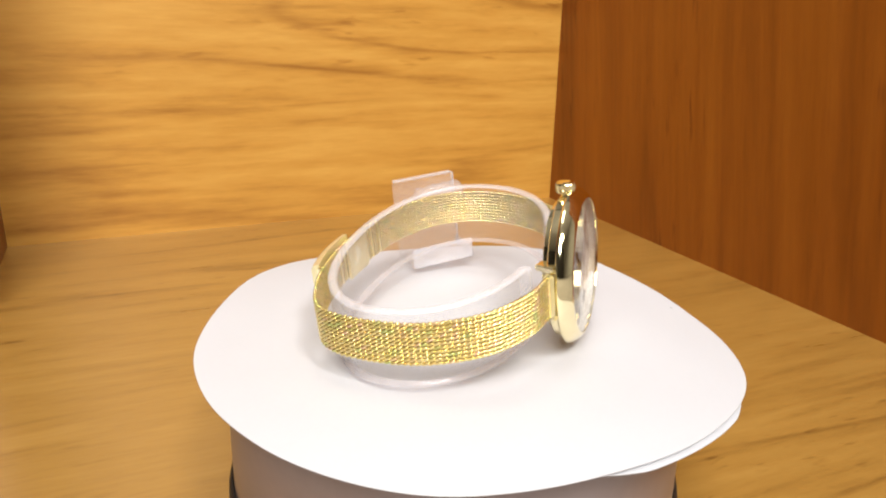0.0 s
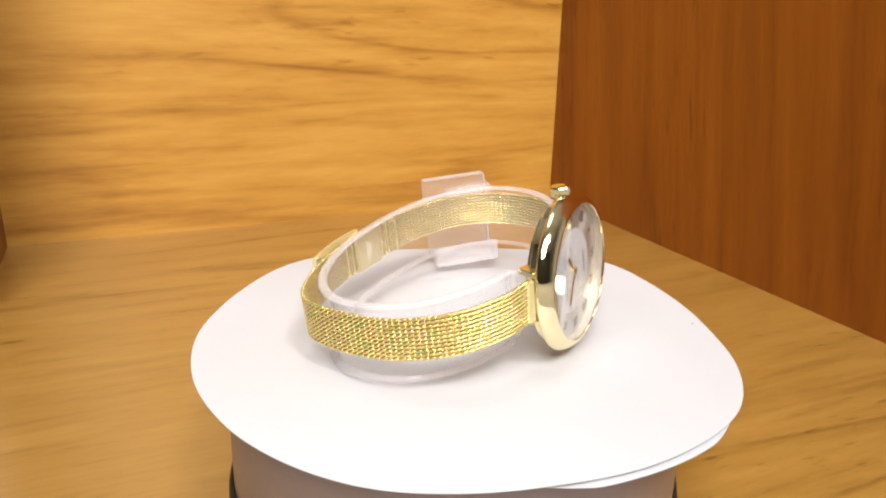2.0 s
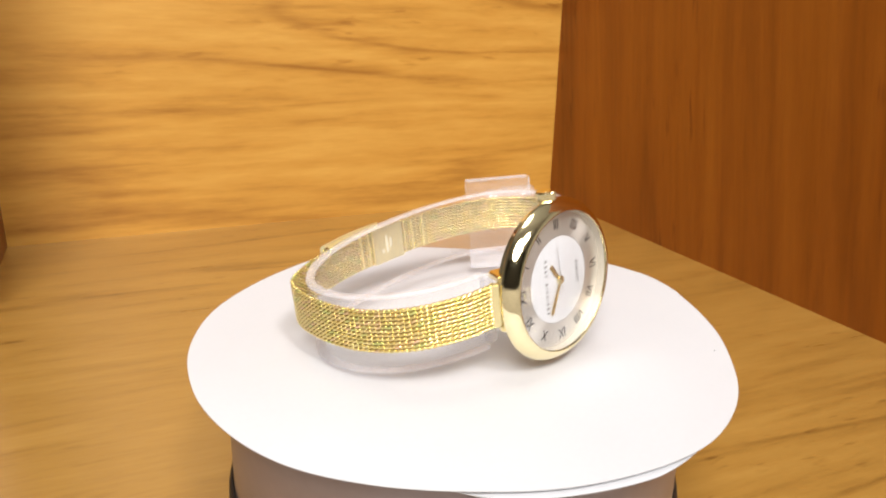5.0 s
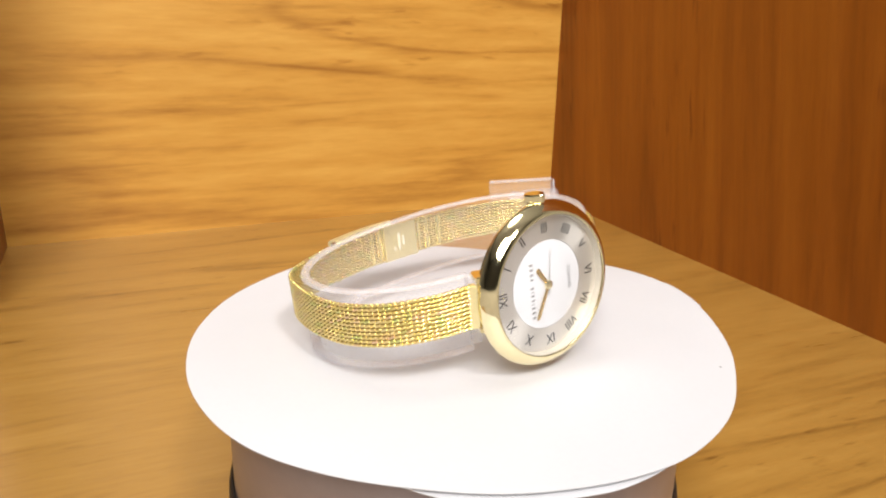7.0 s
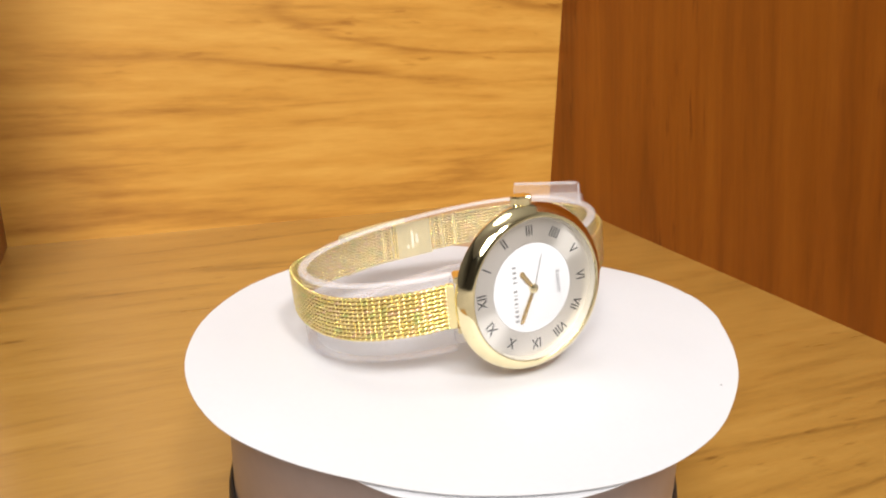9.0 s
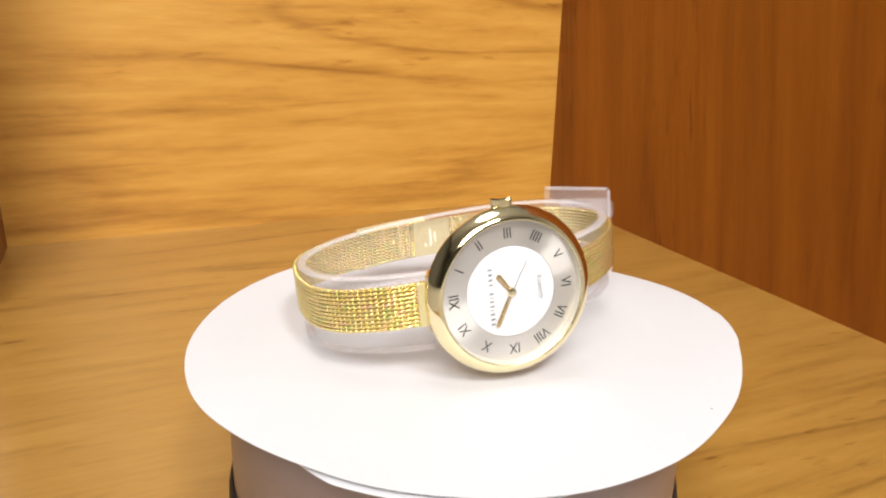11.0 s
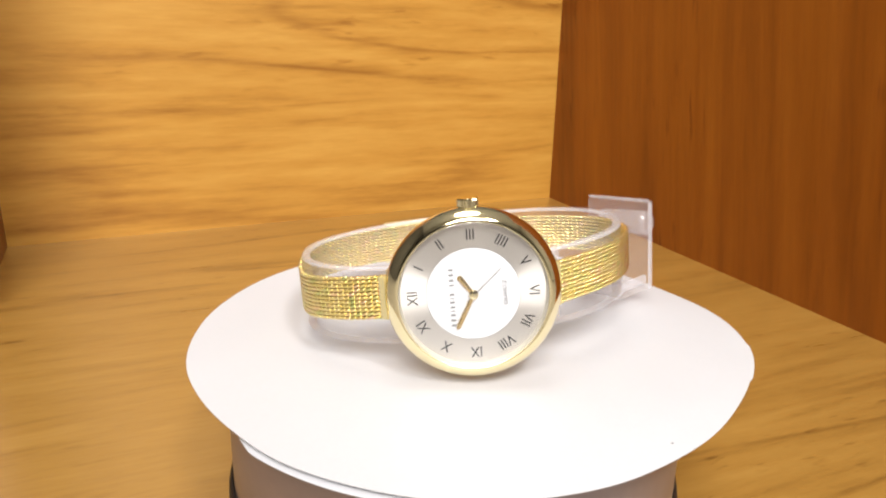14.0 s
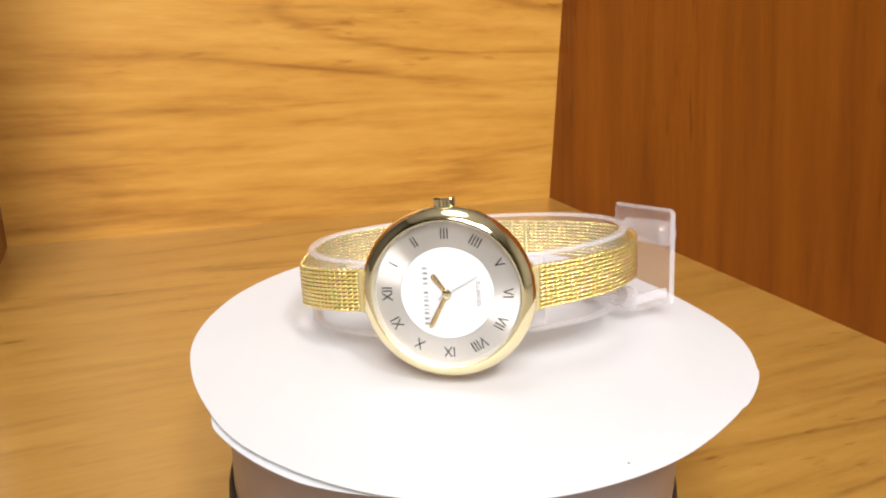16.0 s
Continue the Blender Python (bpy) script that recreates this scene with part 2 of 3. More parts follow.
structure("wall_north", box(-ROOM_X, ROOM_X, ROOM_Y1, ROOM_Y1 + 0.1, ROOM_Z0, ROOM_Z1), PAINT, "plain painted room wall", "wall")
structure("wall_south", box(-ROOM_X, ROOM_X, ROOM_Y0 - 0.1, ROOM_Y0, ROOM_Z0, ROOM_Z1), PAINT, "plain painted room wall", "wall")
# unseen; made paler than the other walls to brighten the bezel's reflection
structure("wall_east", box(ROOM_X, ROOM_X + 0.1, ROOM_Y0, ROOM_Y1, ROOM_Z0, ROOM_Z1), REFLECTION_PALE, "unseen pale wall added for reflections in the gold bezel", "wall")
structure("wall_west", box(-ROOM_X - 0.1, -ROOM_X, ROOM_Y0, ROOM_Y1, ROOM_Z0, ROOM_Z1), PAINT, "plain painted room wall", "wall")


# ---- turntable ----
def turntable():
    base = tagged(new("turntable"), "round silver display turntable with a black foot on the shelf", "turntable")
    body = turned([(0, 0.006), (0.0545, 0.006), (0.0548, 0.0075), (0.0548, 0.0425), (0.0542, 0.0436), (0, 0.0436)], 128)
    part("body", body, SILVER_BODY, base, "satin silver plastic drum", True)
    foot = turned([(0.050, 0.0), (0.0564, 0.0), (0.0566, 0.003), (0.0561, 0.0122), (0.0556, 0.0143), (0.0550, 0.0148), (0.0550, 0.004), (0.05, 0.003)], 128)
    part("foot", foot, BLACK, base, "black rubber foot ring", True)
    plate = turned([(0, 0.0436), (0.0495, 0.0438), (0.05, 0.0442), (0.05, 0.0468), (0.0495, 0.0473), (0, 0.0473)], 96)
    return base, part("rotor_plate", plate, SILVER_BODY, base, "silver rotating top plate", True)


TABLE, PLATE = turntable()


# ---- paper discs ----
RIM_OUT = (65.2, 3.49, -0.34, 0.9, 1.65, -0.51, 1.36, -0.42, -1.11, -0.25, -0.64, 0.33, -0.13)
RIM_UP = (-0.67, 0.09, 0.66, -0.55, -0.78, 0.89, -0.49, 0.26, -0.53)


def harmonic(terms, a):
    """A closed curve's value at the angle a: mean, then cosine and sine of each harmonic."""
    return terms[0] + sum(terms[k] * (math.cos if k % 2 else math.sin)((k + 1) // 2 * a) for k in range(1, len(terms)))


def rim_radius(a):
    return harmonic(RIM_OUT, a)


def rim_height(a):
    return harmonic(RIM_UP, a)


def wobble(a, seed):
    return noise.noise(Vector((3 * math.cos(a), 3 * math.sin(a), seed)))


def paper_disc(name, radius, height, top, label):
    """A hand-cut sheet, flat in the middle, with a rim that rises and sags."""
    steps, rings = 240, 14
    b = bmesh.new()
    layers = []
    for side in (0.0, -0.00016):
        grid = [[b.verts.new((0, 0, top + side))]]
        for k in range(1, rings + 1):
            f = k / rings
            row = []
            for i in range(steps):
                a = 2 * math.pi * i / steps
                bend = max(0.0, (f - 0.62) / 0.38) ** 1.7
                r = radius(a) * f * 0.001
                row.append(b.verts.new((r * math.cos(a), r * math.sin(a), top + side + bend * height(a) * 0.001)))
            grid.append(row)
        layers.append(grid)
        for k in range(rings):
            for i in range(steps):
                j = (i + 1) % steps
                if k == 0:
                    b.faces.new((grid[0][0], grid[1][i], grid[1][j]))
                else:
                    b.faces.new((grid[k][i], grid[k + 1][i], grid[k + 1][j], grid[k][j]))
    for i in range(steps):
        j = (i + 1) % steps
        b.faces.new((layers[0][-1][i], layers[0][-1][j], layers[1][-1][j], layers[1][-1][i]))
    return tagged(part(name, b, PAPERWHITE, None, "", True), label, "paper disc")


def upper_radius(a):
    deg = math.degrees(a) % 360
    step = 0.35 if 329 < deg < 345 else 0.0
    return rim_radius(a) + 0.35 * wobble(a, 4.0) + step


def lower_radius(a):
    deg = (math.degrees(a) + 180) % 360 - 180
    peek = max(0.0, min(1.0, (deg + 146) / 10, (-92 - deg) / 20))
    return rim_radius(a) - 2.0 + 2.7 * peek


def lower_height(a):
    deg = (math.degrees(a) + 180) % 360 - 180
    peek = max(0.0, min(1.0, (deg + 160) / 20, (-80 - deg) / 25))
    return rim_height(a) - 0.3 - 0.6 * peek


SHEET = paper_disc("paper_disc", upper_radius, rim_height, PAPER, "hand-cut white card disc lying on the turntable")


def pencil_speck():
    """A small grey speck near the sheet's rim."""
    x, y = 0.0311, -0.0531
    a, r = math.atan2(y, x), math.hypot(x, y)
    bend = max(0.0, (r * 1000 / upper_radius(a) - 0.62) / 0.38) ** 1.7
    b = placed(turned([(0, 0.0), (0.00026, 0.0), (0.0002, 0.00005), (0, 0.00005)], 12), pose(x, y, PAPER + bend * rim_height(a) * 0.001 + 0.00004))
    part("speck", b, INK_PALE, SHEET, "small grey speck")


pencil_speck()
UNDER = paper_disc("paper_disc", lower_radius, lower_height, PAPER - 0.0003, "second white card disc peeking out under the first")

# ---- the watch and its cuff share a leaning frame: x from 12 to 6, y backwards, z towards 3 ----
AZ, TILT, SPIN = radians(-98.0), radians(5.07), radians(-5.01)
NORMAL = Vector((math.cos(AZ) * math.cos(TILT), math.sin(AZ) * math.cos(TILT), math.sin(TILT)))
FLAT = Vector((-math.sin(AZ), math.cos(AZ), 0))
THREE = NORMAL.cross(FLAT) * math.cos(SPIN) + FLAT * math.sin(SPIN)
SIX = THREE.cross(NORMAL)
HUB = Vector((-0.0021, -0.0280, PAPER + 0.01990))
LEAN = Matrix((SIX, -NORMAL, THREE)).transposed().to_4x4()
LEAN.translation = HUB
MM = 0.001


def spline(points, step):
    """Even samples of a smooth open curve through (x, y, z) points in millimetres, each with its outward normal, in metres."""
    pts = [Vector(p) for p in points]
    pts = [2 * pts[0] - pts[1]] + pts + [2 * pts[-1] - pts[-2]]
    fine = []
    for p0, p1, p2, p3 in zip(pts, pts[1:], pts[2:], pts[3:]):
        for k in range(40):
            t = k / 40
            fine.append(0.5 * ((2 * p1) + (p2 - p0) * t + (2 * p0 - 5 * p1 + 4 * p2 - p3) * t * t + (3 * p1 - p0 - 3 * p2 + p3) * t ** 3))
    fine.append(pts[-2])
    run = [0.0]
    for a, c in zip(fine, fine[1:]):
        run.append(run[-1] + (c - a).length)
    count = max(2, round(run[-1] / step))
    out, i = [], 0
    for k in range(count + 1):
        s = run[-1] * k / count
        while i < len(run) - 2 and run[i + 1] < s:
            i += 1
        f = (s - run[i]) / max(1e-9, run[i + 1] - run[i])
        out.append(fine[i].lerp(fine[i + 1], f))
    res = []
    for k, p in enumerate(out):
        d = out[min(k + 1, len(out) - 1)] - out[max(k - 1, 0)]
        nrm = Vector((d.y, -d.x, 0)).normalized()
        res.append((p * MM, nrm))
    return res


# the strap's centre line, from the 6 o'clock lugs round the back to the 12 o'clock lugs
STRAP = [(18.0, 4.5, 0), (21.5, 7.2, 0), (28, 12.5, 0), (34.8, 20.5, 0), (39.2, 31, 0), (38.8, 40.5, 0), (33.8, 48.6, 0), (25, 53.4, 0), (13, 56.2, 0), (-2, 56.8, 0),
         (-15, 55.4, -0.2), (-26.7, 52.0, -0.5), (-36.5, 46.1, -1.2), (-39.4, 35.2, -1.8), (-38.2, 22.5, -2.2), (-34, 11.0, -1.1), (-26, 4.6, -0.3), (-18.7, 2.7, 0)]


def weave(path, rows, pitch):
    """Slanting oval beads of wire in rows along the path, joined in one mesh."""
    segs, cuts = 8, 6
    unit = []
    for j in range(1, cuts):
        th = math.pi * j / cuts
        for i in range(segs):
            ph = 2 * math.pi * i / segs
            thick = math.sin(th) ** 0.55
            unit.append((math.cos(th), thick * math.cos(ph), thick * math.sin(ph)))
    unit = np.array([(1, 0, 0)] + unit + [(-1, 0, 0)])
    tris = []
    for i in range(segs):
        j = (i + 1) % segs
        tris.append((0, 1 + i, 1 + j))
        for k in range(cuts - 2):
            a, c = 1 + k * segs, 1 + (k + 1) * segs
            tris.append((a + i, c + i, c + j))
            tris.append((a + i, c + j, a + j))
        tris.append((1 + (cuts - 2) * segs + i, len(unit) - 1, 1 + (cuts - 2) * segs + j))
    tris = np.array(tris)
    verts, faces, base = [], [], 0
    for k, (p, o) in enumerate(path):
        tang = Vector((-o.y, o.x, 0))
        for r in range(rows):
            lean = 0.36
            along = tang * math.cos(lean) + Vector((0, 0, 1)) * math.sin(lean)
            across = Vector((0, 0, 1)) * math.cos(lean) - tang * math.sin(lean)
            c = p + Vector((0, 0, (r - (rows - 1) / 2) * pitch))
            m = np.array([along * 0.88 * MM, across * 0.335 * MM, o * 0.52 * MM])
            verts.append(unit @ m + np.array(c))
            faces.append(tris + base)
            base += len(unit)
    me = bpy.data.meshes.new("mesh_strap")
    me.from_pydata(np.concatenate(verts).tolist(), [], np.concatenate(faces).tolist())
    me.polygons.foreach_set("use_smooth", [True] * len(me.polygons))
    me.materials.append(MESHGOLD)
    return me


def text_mesh(body, size, deep, squeeze=1.0, bold=0.0):
    cu = bpy.data.curves.new("writing", "FONT")
    cu.body, cu.size, cu.extrude, cu.offset, cu.align_x, cu.align_y = body, size, deep, bold, "CENTER", "CENTER"
    ob = bpy.data.objects.new("writing", cu)
    scene.collection.objects.link(ob)
    me = bpy.data.meshes.new_from_object(ob.evaluated_get(bpy.context.evaluated_depsgraph_get()))
    bpy.data.objects.remove(ob)
    b = bmesh.new()
    b.from_mesh(me)
    bpy.data.meshes.remove(me)
    for v in b.verts:
        v.co.x *= squeeze
    return b


def on_dial(clock, radius, height):
    """From writing space (x right, y up, z out) onto the dial, its top turned outwards at that hour."""
    a = 2 * math.pi * (clock - 3) / 12                 # measured from 3 o'clock (up) towards 6 (x)
    out = Vector((math.sin(a), 0, math.cos(a)))
    right = Vector((math.cos(a), 0, -math.sin(a)))
    m = Matrix((right, out, Vector((0, -1, 0)))).transposed().to_4x4()
    m.translation = out * radius + Vector((0, -height, 0))
    return m


def hand(length, tail, w0, w1, thick, lift):
    """A tapering hand along +z with a ridge down its middle and a blunt tip, lying lift in front of the dial."""
    b = bmesh.new()
    rows = [(-tail, w0 * 0.8), (-tail * 0.6, w0), (0, w0), (length * 0.92, w1), (length, w1 * 0.4)]
    rings = []
    for z, w in rows:
        rings.append([b.verts.new((x * MM, -(lift + h) * MM, z * MM)) for x, h in ((-w, 0), (-w, thick * 0.35), (0, thick), (w, thick * 0.35), (w, 0))])
    for p, q in zip(rings, rings[1:]):
        for i in range(5):
            b.faces.new((p[i], p[(i + 1) % 5], q[(i + 1) % 5], q[i]))
    b.faces.new(rings[0])
    b.faces.new(rings[-1])
    return b


def wristwatch():
    w = tagged(new("wristwatch"), "gold wristwatch with woven mesh strap on a clear cuff", "watch")
    w.matrix_world = LEAN
    body = turned([(0, -5.0 * MM), (14.0 * MM, -5.0 * MM), (14.5 * MM, -4.75 * MM), (14.6 * MM, -3.75 * MM), (15.8 * MM, -3.65 * MM), (16.25 * MM, -3.3 * MM), (16.3 * MM, -1.75 * MM), (15.9 * MM, -1.7 * MM),
                   (15.9 * MM, -0.45 * MM), (0, -0.45 * MM)], 128, "Y")
    part("case", body, GOLD, w, "polished gold watch case", True)
    ring = turned([(15.07 * MM, -0.3 * MM), (15.07 * MM, 1.65 * MM), (15.15 * MM, 1.95 * MM), (15.4 * MM, 2.0 * MM), (15.8 * MM, 1.84 * MM), (16.3 * MM, 1.45 * MM), (16.85 * MM, 0.88 * MM), (17.35 * MM, 0.22 * MM), (17.7 * MM, -0.42 * MM), (17.85 * MM, -0.95 * MM),
                   (17.8 * MM, -1.15 * MM), (17.35 * MM, -1.55 * MM), (16.0 * MM, -1.62 * MM), (16.0 * MM, -0.4 * MM), (15.07 * MM, -0.3 * MM)], 160, "Y")
    part("bezel", ring, GOLD, w, "polished rounded gold bezel", True)
    dial = turned([(0, -0.35 * MM), (15.0 * MM, -0.35 * MM), (15.0 * MM, 0.0), (9.6 * MM, 0.0), (9.55 * MM, -0.2 * MM), (0, -0.2 * MM)], 160, "Y")
    face = part("dial", dial, SUNRAY, w, "silver sunray dial ring", True)
    disc = turned([(0, -0.19 * MM), (9.5 * MM, -0.19 * MM), (9.5 * MM, -0.02 * MM), (9.4 * MM, 0.02 * MM), (0, 0.02 * MM)], 128, "Y")
    part("dial_centre", disc, DIALWHITE, face, "white lacquered dial centre", True)
    glass = turned([(0, 1.50 * MM), (14.9 * MM, 1.50 * MM), (15.05 * MM, 1.60 * MM), (15.05 * MM, 1.85 * MM), (14.8 * MM, 1.96 * MM), (0, 1.98 * MM)], 128, "Y")
    crystal = part("crystal", glass, CRYSTAL, w, "flat clear watch crystal", True)
    crystal.visible_shadow = False
    slope = turned([(15.03 * MM, 1.48 * MM), (14.7 * MM, 0.05 * MM), (14.7 * MM, 0.01 * MM), (15.03 * MM, 0.01 * MM)], 128, "Y")
    part("dial_flange", slope, GOLD_PALE, w, "pale champagne sloping flange", True)
    for hour, word in enumerate(("I", "II", "III", "IIII", "V", "VI", "VII", "VIII", "IX", "X", "XI", "XII"), 1):
        b = text_mesh(word, 3.1 * MM, 0.03 * MM, 0.82, 0.015 * MM)
        part("numeral", placed(b, on_dial(hour, 12.2 * MM, 0.03 * MM)), INK, face, "black Roman numeral " + word)
    b = text_mesh("QUARTZ", 1.15 * MM, 0.02 * MM, 1.12)
    part("word", placed(b, on_dial(12, 0, 0.04 * MM) @ pose(0, -6.4 * MM, 0)), INK_GREY, face, "grey word QUARTZ")
    x = -6.75
    for wide in (0.72, 0.72, 0.72, 0.22, 0.66, 0.66, 0.22, 0.72, 0, 0.6, 0.72, 0.7, 0.66):
        if wide:
            trim_by = 0.14 if wide > 0.5 else 0.02
            bar = box((x + trim_by) * MM, (x + wide - trim_by) * MM, -0.46 * MM, 0.46 * MM, 0, 0.03 * MM)
            part("lettering_bar", placed(bar, on_dial(12, 0, 0.02 * MM) @ pose(0.1 * MM, 4.3 * MM, 0)), INK_PALE, face, "grey bar standing for the maker's lettering")
        x += (wide or 0.5) + 0.37
    turn_hour, turn_minute = radians(30 * (1.81 - 3)), radians(6 * 49.6 - 90)
    for name, b, a in (("hour_hand", hand(4.9, 0.9, 0.42, 0.58, 0.16, 0.22), turn_hour), ("minute_hand", hand(7.9, 1.0, 0.42, 0.5, 0.16, 0.42), turn_minute)):
        part(name, placed(b, pose(0, 0, 0, 0, math.degrees(a), 0)), GOLD_HAND, w, "slim gold " + name.replace("_", " "))
    second = part("second_hand", hand(7.6, 2.2, 0.09, 0.06, 0.07, 0.62), STEEL, w, "thin grey second hand")
    cap = turned([(0, 0.1 * MM), (0.95 * MM, 0.1 * MM), (0.95 * MM, 0.62 * MM), (0.6 * MM, 0.76 * MM), (0, 0.78 * MM)], 40, "Y")
    part("hand_hub", cap, GOLD, w, "round gold hub at the dial's centre", True)
    # crown on its stem at 3 o'clock, with flutes
    b = bmesh.new()
    rings = []
    for r, h in ((0.9, 14.9), (0.9, 17.0), (1.85, 17.05), (2.15, 17.25), (2.15, 19.0), (1.9, 19.35), (1.2, 19.5), (0.0001, 19.5)):
        ring_v = []
        for i in range(72):
            a = 2 * math.pi * i / 72
            rr = r - (0.14 if (i % 3 == 0 and 2.1 < r) else 0)
            ring_v.append(b.verts.new((rr * math.cos(a) * MM, (2.2 + rr * math.sin(a)) * MM, h * MM)))
        rings.append(ring_v)
    for p, q in zip(rings, rings[1:]):
        for i in range(72):
            b.faces.new((p[i], p[(i + 1) % 72], q[(i + 1) % 72], q[i]))
    part("crown", b, GOLD, w, "fluted gold crown")
    # lugs and strap ends
    for sx in (-1, 1):
        for sz in (-1, 1):
            b = box(-1.75 * MM, 1.75 * MM, -2.4 * MM, 2.4 * MM, -0.7 * MM, 0.7 * MM, 0.25 * MM)
            part("lug", placed(b, pose(sx * 14.8 * MM, 3.2 * MM, sz * 5.3 * MM, 0, 0, sx * 24)), GOLD, w, "polished gold lug", True)
        b = box(-0.9 * MM, 0.9 * MM, -0.9 * MM, 0.9 * MM, -4.6 * MM, 4.6 * MM, 0.25 * MM)
        part("strap_end", placed(b, pose((17.2 if sx > 0 else -17.9) * MM, (3.6 if sx > 0 else 2.6) * MM, 0, 0, 0, sx * 30)), GOLD_SOFT, w, "satin gold strap end bar", True)
        pin = placed(turned([(0, -5.5 * MM), (0.5 * MM, -5.5 * MM), (0.5 * MM, 5.5 * MM), (0, 5.5 * MM)], 16), pose(sx * 15.6 * MM, 3.2 * MM, 0))
        part("spring_bar", pin, GOLD_SOFT, w, "", True)
    path = spline(STRAP, 1.28)
    strap = new("mesh_strap", weave(path, 11, 0.86 * MM))
    strap.parent = w
    tagged(strap, "woven gold wire mesh strap")
    # added dark sheet that closes the weave and paints the shade in its gaps
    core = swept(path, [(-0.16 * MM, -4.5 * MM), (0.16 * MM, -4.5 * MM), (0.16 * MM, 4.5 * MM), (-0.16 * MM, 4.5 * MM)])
    part("strap_gap_shade", core, GOLD_GAP_SHADE, strap, "", True)
    clasp(w, path)
    return w, second


def clasp(w, path):
    """Sliding clasp on the strap behind the 12 o'clock side: an outer cover, an inner plate and a hook."""
    i0 = min(range(len(path)), key=lambda k: (path[k][0] - Vector((-1.5 * MM, 56.8 * MM, 0))).length)
    i1 = min(range(len(path)), key=lambda k: (path[k][0] - Vector((-20 * MM, 54.2 * MM, 0))).length)
    run = path[i0:i1 + 1]
    cover = []
    for k, (p, o) in enumerate(run):
        f = k / (len(run) - 1)
        cover.append((p + o * (0.5 + 0.35 * math.sin(math.pi * f)) * MM, o))
    ob = part("clasp", swept(cover, [(0.1 * MM, -5.3 * MM), (1.5 * MM, -5.3 * MM), (2.0 * MM, -4.7 * MM), (2.0 * MM, 4.6 * MM), (1.75 * MM, 5.2 * MM), (1.2 * MM, 5.6 * MM), (0.1 * MM, 5.7 * MM)]), CLASPGOLD, w, "smooth gold sliding clasp", True)
    inner = [(p - o * 0.85 * MM, o) for p, o in path[i0 - 5:i0 + 4]]
    part("inner_plate", swept(inner, [(-0.3 * MM, -4.8 * MM), (0.3 * MM, -4.8 * MM), (0.3 * MM, 4.8 * MM), (-0.3 * MM, 4.8 * MM)]), GOLD_SOFT, ob, "smooth gold inner plate of the clasp", True)
    p, o = path[i0 - 1]
    t = Vector((-o.y, o.x, 0))
    for k, (da, tall) in enumerate(((-0.8, 2.6), (0.5, 4.6), (2.0, 1.0))):
        bar = box(-0.3 * MM, 0.3 * MM, -0.06 * MM, 0.06 * MM, -tall / 2 * MM, tall / 2 * MM)
        m = Matrix((t, o, Vector((0, 0, 1)))).transposed().to_4x4()
        m.translation = p - o * 1.17 * MM + t * da * MM + Vector((0, 0, (0 if k < 2 else -1.8) * MM))
        part("stamped_bar", placed(bar, m), FROST, ob, "bar standing for small stamped marks")
    p, o = run[-1]
    m = Matrix((Vector((-o.y, o.x, 0)), o, Vector((0, 0, 1)))).transposed().to_4x4()
    m.translation = p + o * 0.7 * MM
    part("hook", placed(box(-0.8 * MM, 0.8 * MM, -0.7 * MM, 0.4 * MM, -5.3 * MM, 5.3 * MM, 0.3 * MM), m), GOLD, ob, "gold fold-over hook", True)
    # thin satin gold bars across the strap's inner side
    for k in (60, 63, 65, 73, 75, 77):
        p, o = path[k]
        m = Matrix((Vector((-o.y, o.x, 0)), o, Vector((0, 0, 1)))).transposed().to_4x4()
        m.translation = p - o * 0.52 * MM
        part("inner_bar", placed(box(-0.2 * MM, 0.2 * MM, -0.1 * MM, 0.1 * MM, -4.2 * MM, 4.2 * MM, 0.05 * MM), m), GOLD_SOFT, ob)


WATCH, SECOND = wristwatch()


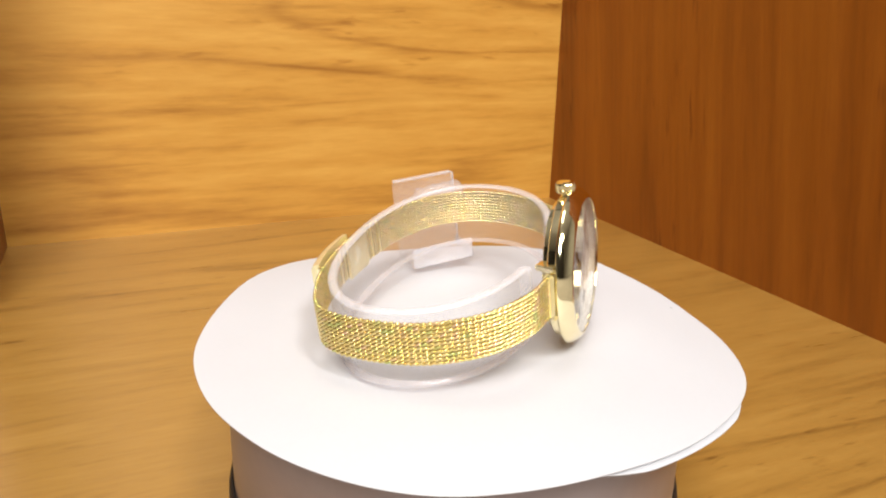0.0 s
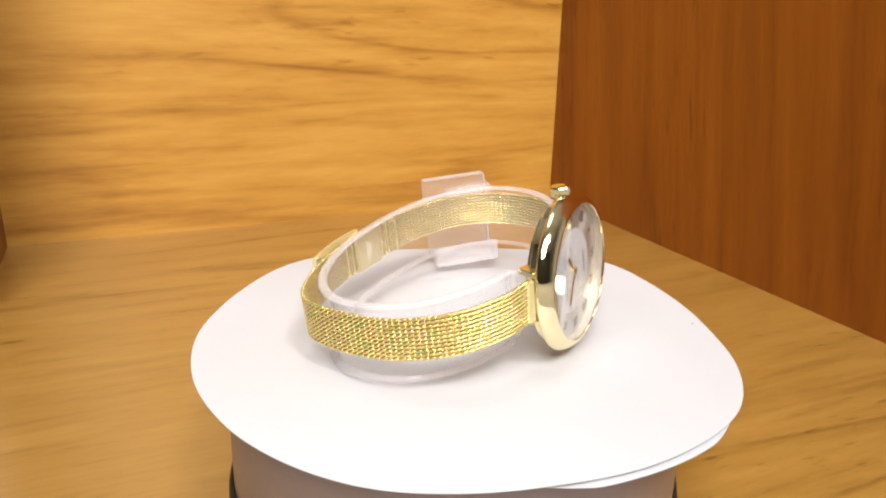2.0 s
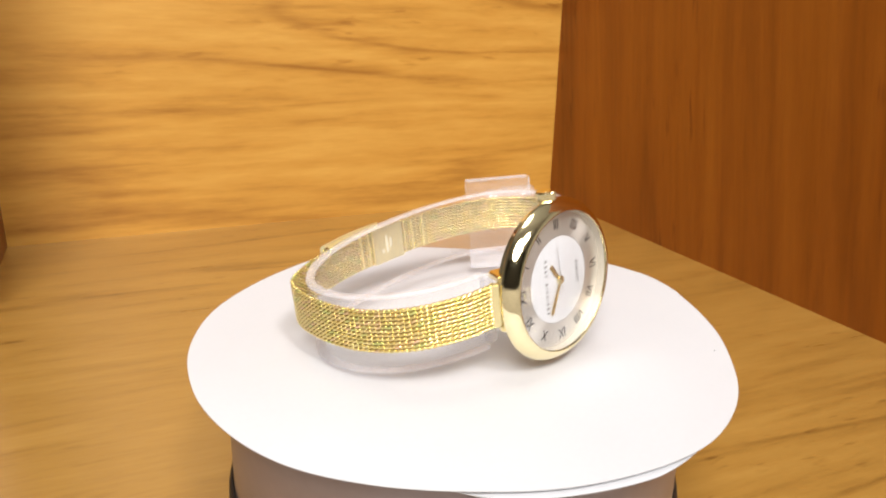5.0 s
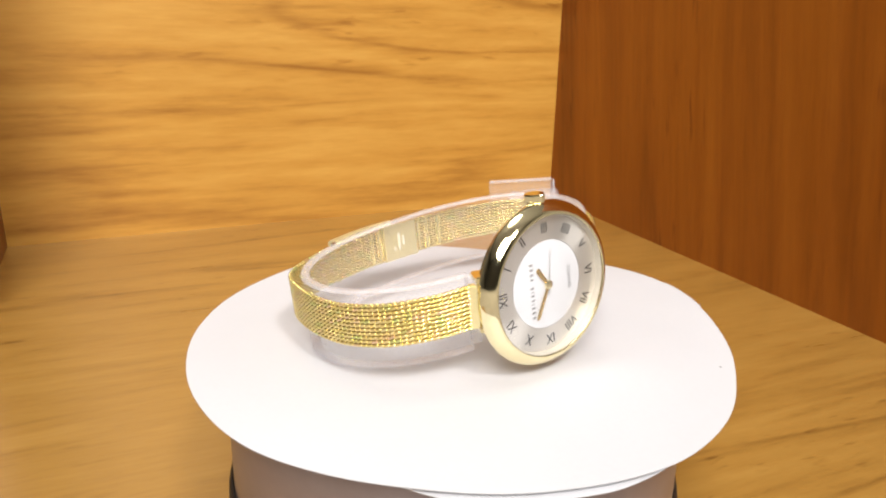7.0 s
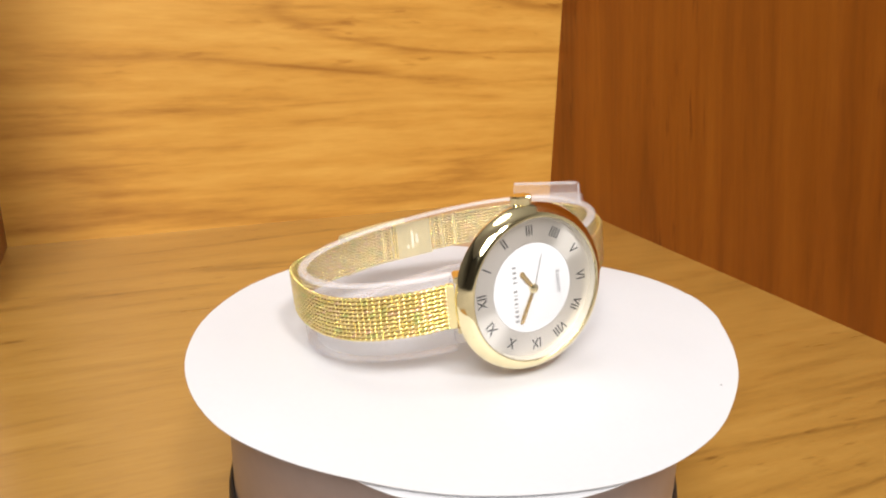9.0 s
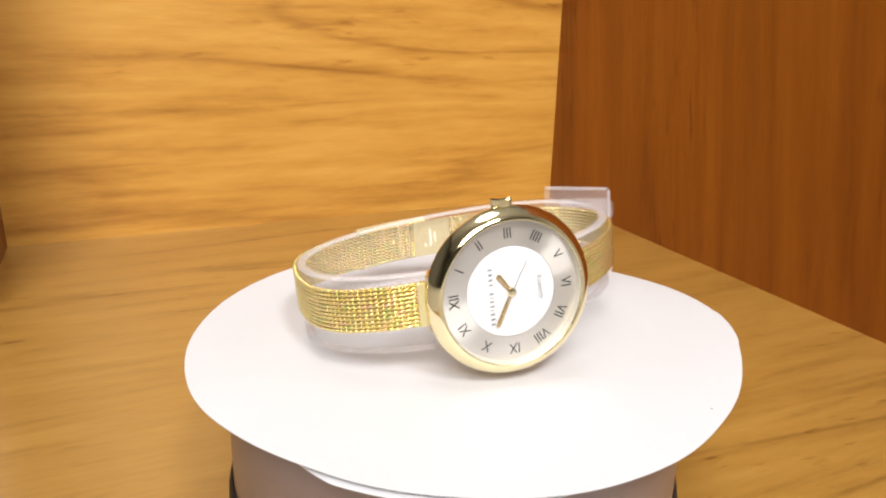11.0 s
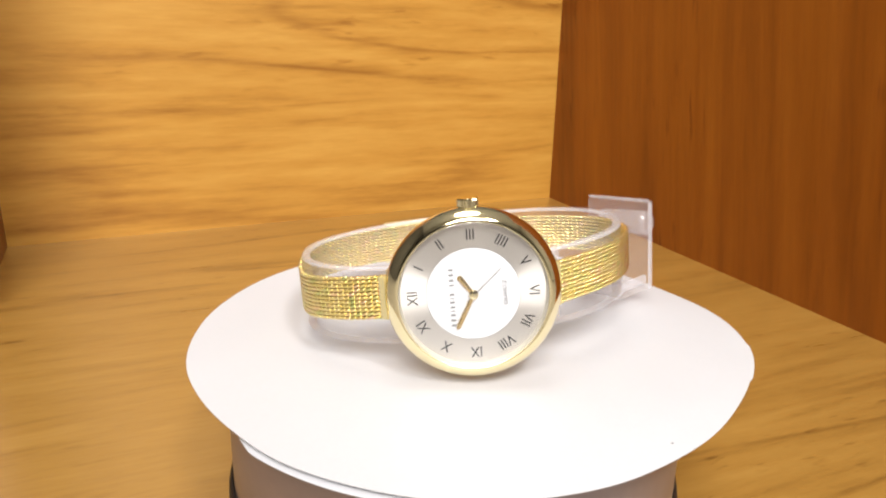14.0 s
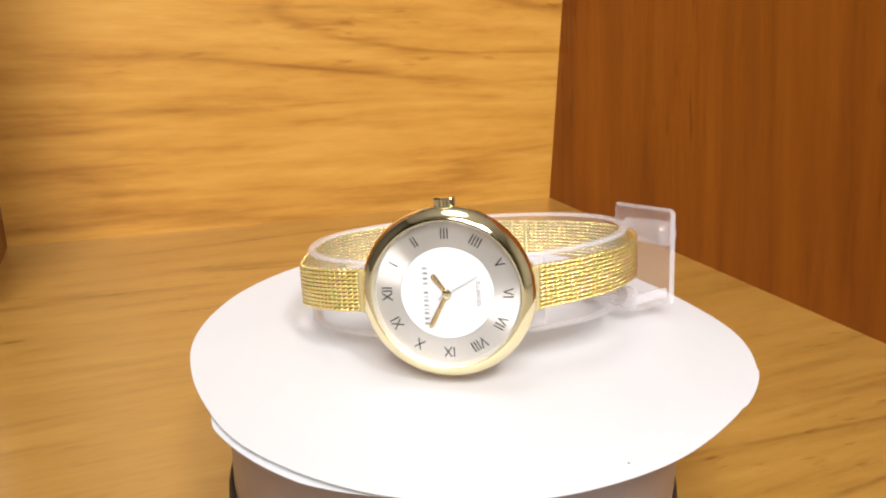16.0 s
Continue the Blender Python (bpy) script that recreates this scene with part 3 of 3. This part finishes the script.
# ---- the clear cuff that holds the watch up ----
def display_cuff():
    c = tagged(new("display_cuff"), "clear plastic watch display cuff with a support plate", "display cuff")
    c.matrix_world = LEAN
    path = []
    rot = radians(2)
    for k in range(109):
        # the band is open behind the watch head
        a = radians(283 + 329 * k / 108)
        ca, sa = math.cos(a), math.sin(a)
        deep = 21.4 if sa > 0 else 24.6
        x, y = 37.3 * math.copysign(abs(ca) ** 0.92, ca), deep * math.copysign(abs(sa) ** 0.92, sa)
        nx, ny = ca / 37.3, sa / deep
        ln = math.hypot(nx, ny)
        p = Vector((-0.7 + x * math.cos(rot) - y * math.sin(rot), 32.4 + x * math.sin(rot) + y * math.cos(rot), 0)) * MM
        p.z = 0.036 * p.x + 0.03 * (p.y - 0.0324)
        path.append((p, Vector(((nx * math.cos(rot) - ny * math.sin(rot)) / ln, (nx * math.sin(rot) + ny * math.cos(rot)) / ln, 0))))
    t, lo, hi = 1.05, -11.2, 6.05
    wall = [(-t, lo + 0.75), (t, lo + 0.75), (t, hi - 0.75), (-t, hi - 0.75)]
    band = part("band", swept(path[1:-1], [(s * MM, u * MM) for s, u in wall]), CUFF, c, "clear open plastic band", True)
    for edge, way, stuff in ((lo, 1, CUFF_LOW), (hi, -1, CUFF_EDGE)):
        ring = [(-t, edge + way * 0.72), (-t, edge + way * 0.45), (-t + 0.4, edge), (t - 0.4, edge), (t, edge + way * 0.45), (t, edge + way * 0.72)]
        part("rim", swept(path[1:-1], [(s * MM, u * MM) for s, u in ring]), stuff, band, "cloudy rounded plastic rim", True)
    for tip in (path[:6], path[-2:]):
        away = (tip[0][0] - tip[1][0]).normalized() * 0.00003
        face = [(-t, lo + 1.6), (t, lo + 1.6), (t, hi - 1.2), (t - 0.4, hi - 0.7), (-t + 0.4, hi - 0.7), (-t, hi - 1.2)]
        shift = away if tip[0] is path[0] else -away
        part("end_face", swept([(p + shift, o) for p, o in tip], [(s * MM, u * MM) for s, u in face]), CUFF_EDGE, band, "cloudy cut end of the band", True)
    return c


CUFF_THING = display_cuff()


# the support plate stands upright behind the 6 o'clock side
def cuff_support(c):
    # the plate's top runs between these two corners and leans with the cuff
    top_l, top_r = Vector((42.4, 28.9, 25.5)) * MM, Vector((53.0, 13.3, 27.8)) * MM
    wide = (top_r - top_l).length
    along = (top_r - top_l).normalized()
    out = along.cross(Vector((0, 0, 1))).normalized()
    if out.x < 0:
        out = -out
    up = out.cross(along)
    if up.z < 0:
        up = -up
    m = Matrix((along, out, up)).transposed().to_4x4()
    m.translation = top_l + Vector((0, 0, PAPER))
    m = LEAN.inverted() @ m
    low = -24.2 * MM

    def piece(name, x0, x1, y0, y1, z0, z1, label, stuff=CUFF):
        part(name, placed(box(x0, x1, y0, y1, z0, z1, 0.35 * MM), m), stuff, c, label, True)

    piece("support_plate", 0, wide, -0.8 * MM, 0.8 * MM, low, -0.6 * MM, "clear upright support plate", CUFF_PLATE)
    piece("plate_edge", 0.05 * MM, wide - 0.05 * MM, -0.8 * MM, 0.8 * MM, -0.58 * MM, 0.2 * MM, "cloudy top edge of the plate", CUFF_EDGE)
    piece("plate_edge", wide + 0.02 * MM, wide + 0.5 * MM, -0.8 * MM, 0.8 * MM, low, -0.3 * MM, "cloudy side edge of the plate", CUFF_EDGE)
    piece("foot_plate", 0.2 * MM, wide - 0.2 * MM, -12 * MM, -0.9 * MM, low, low + 1.6 * MM, "clear flat foot", CUFF_PLATE)
    piece("foot_edge", 0.2 * MM, wide - 0.2 * MM, -13.2 * MM, -12.1 * MM, low + 0.5 * MM, low + 6.4 * MM, "cloudy low foot wall", CUFF_EDGE)
    piece("foot_rib", wide - 1.2 * MM, wide - 0.2 * MM, -12 * MM, -0.9 * MM, low + 1.7 * MM, low + 4.2 * MM, "cloudy foot rib", CUFF_EDGE)
    peg = turned([(0, 0), (2.4 * MM, 0), (2.9 * MM, 0.5 * MM), (2.6 * MM, 3.0 * MM), (3.1 * MM, 5.0 * MM), (3.2 * MM, 13.4 * MM), (2.4 * MM, 14.3 * MM), (0, 14.5 * MM)], 32)
    part("peg", placed(peg, m @ pose(wide * 0.33, -2.6 * MM, -5.6 * MM, 0, 90, 0)), CUFF_LOW, c, "clear round peg beside the plate", True)


cuff_support(CUFF_THING)


# ---- what moves: the plate turns with all that lies on it; the second hand ticks ----
def motions():
    turns = [(0, 79.2), (0.5, 76.65), (1, 74.1), (1.5, 71.6), (2, 69.2), (2.5, 66.85), (3, 64.4), (3.5, 62.0), (4, 59.5), (6.5, 48.1), (7, 46.3), (7.5, 44.4), (8, 42.5), (8.5, 40.3),
             (9, 37.9), (11.5, 24.5), (12, 21.9), (12.5, 19.2), (13, 16.5), (13.5, 13.7), (14, 10.9), (14.5, 8.2), (15, 5.6), (15.5, 2.8), (16, 0.0)]
    for thing in (SHEET, UNDER, PLATE, WATCH, CUFF_THING):
        rest = thing.matrix_basis.copy()
        walk(thing, [(t, Matrix.Rotation(radians(a), 4, "Z") @ rest) for t, a in turns])
    rows, first = [], 9
    for k in range(17):
        a = 6 * (first + k) - 90
        rows.append((max(0.0, k - 0.5 + 0.1), pose(0, 0, 0, 0, a, 0)))
        rows.append((min(16.0, k + 0.5), pose(0, 0, 0, 0, a, 0)))
    walk(SECOND, rows)


motions()
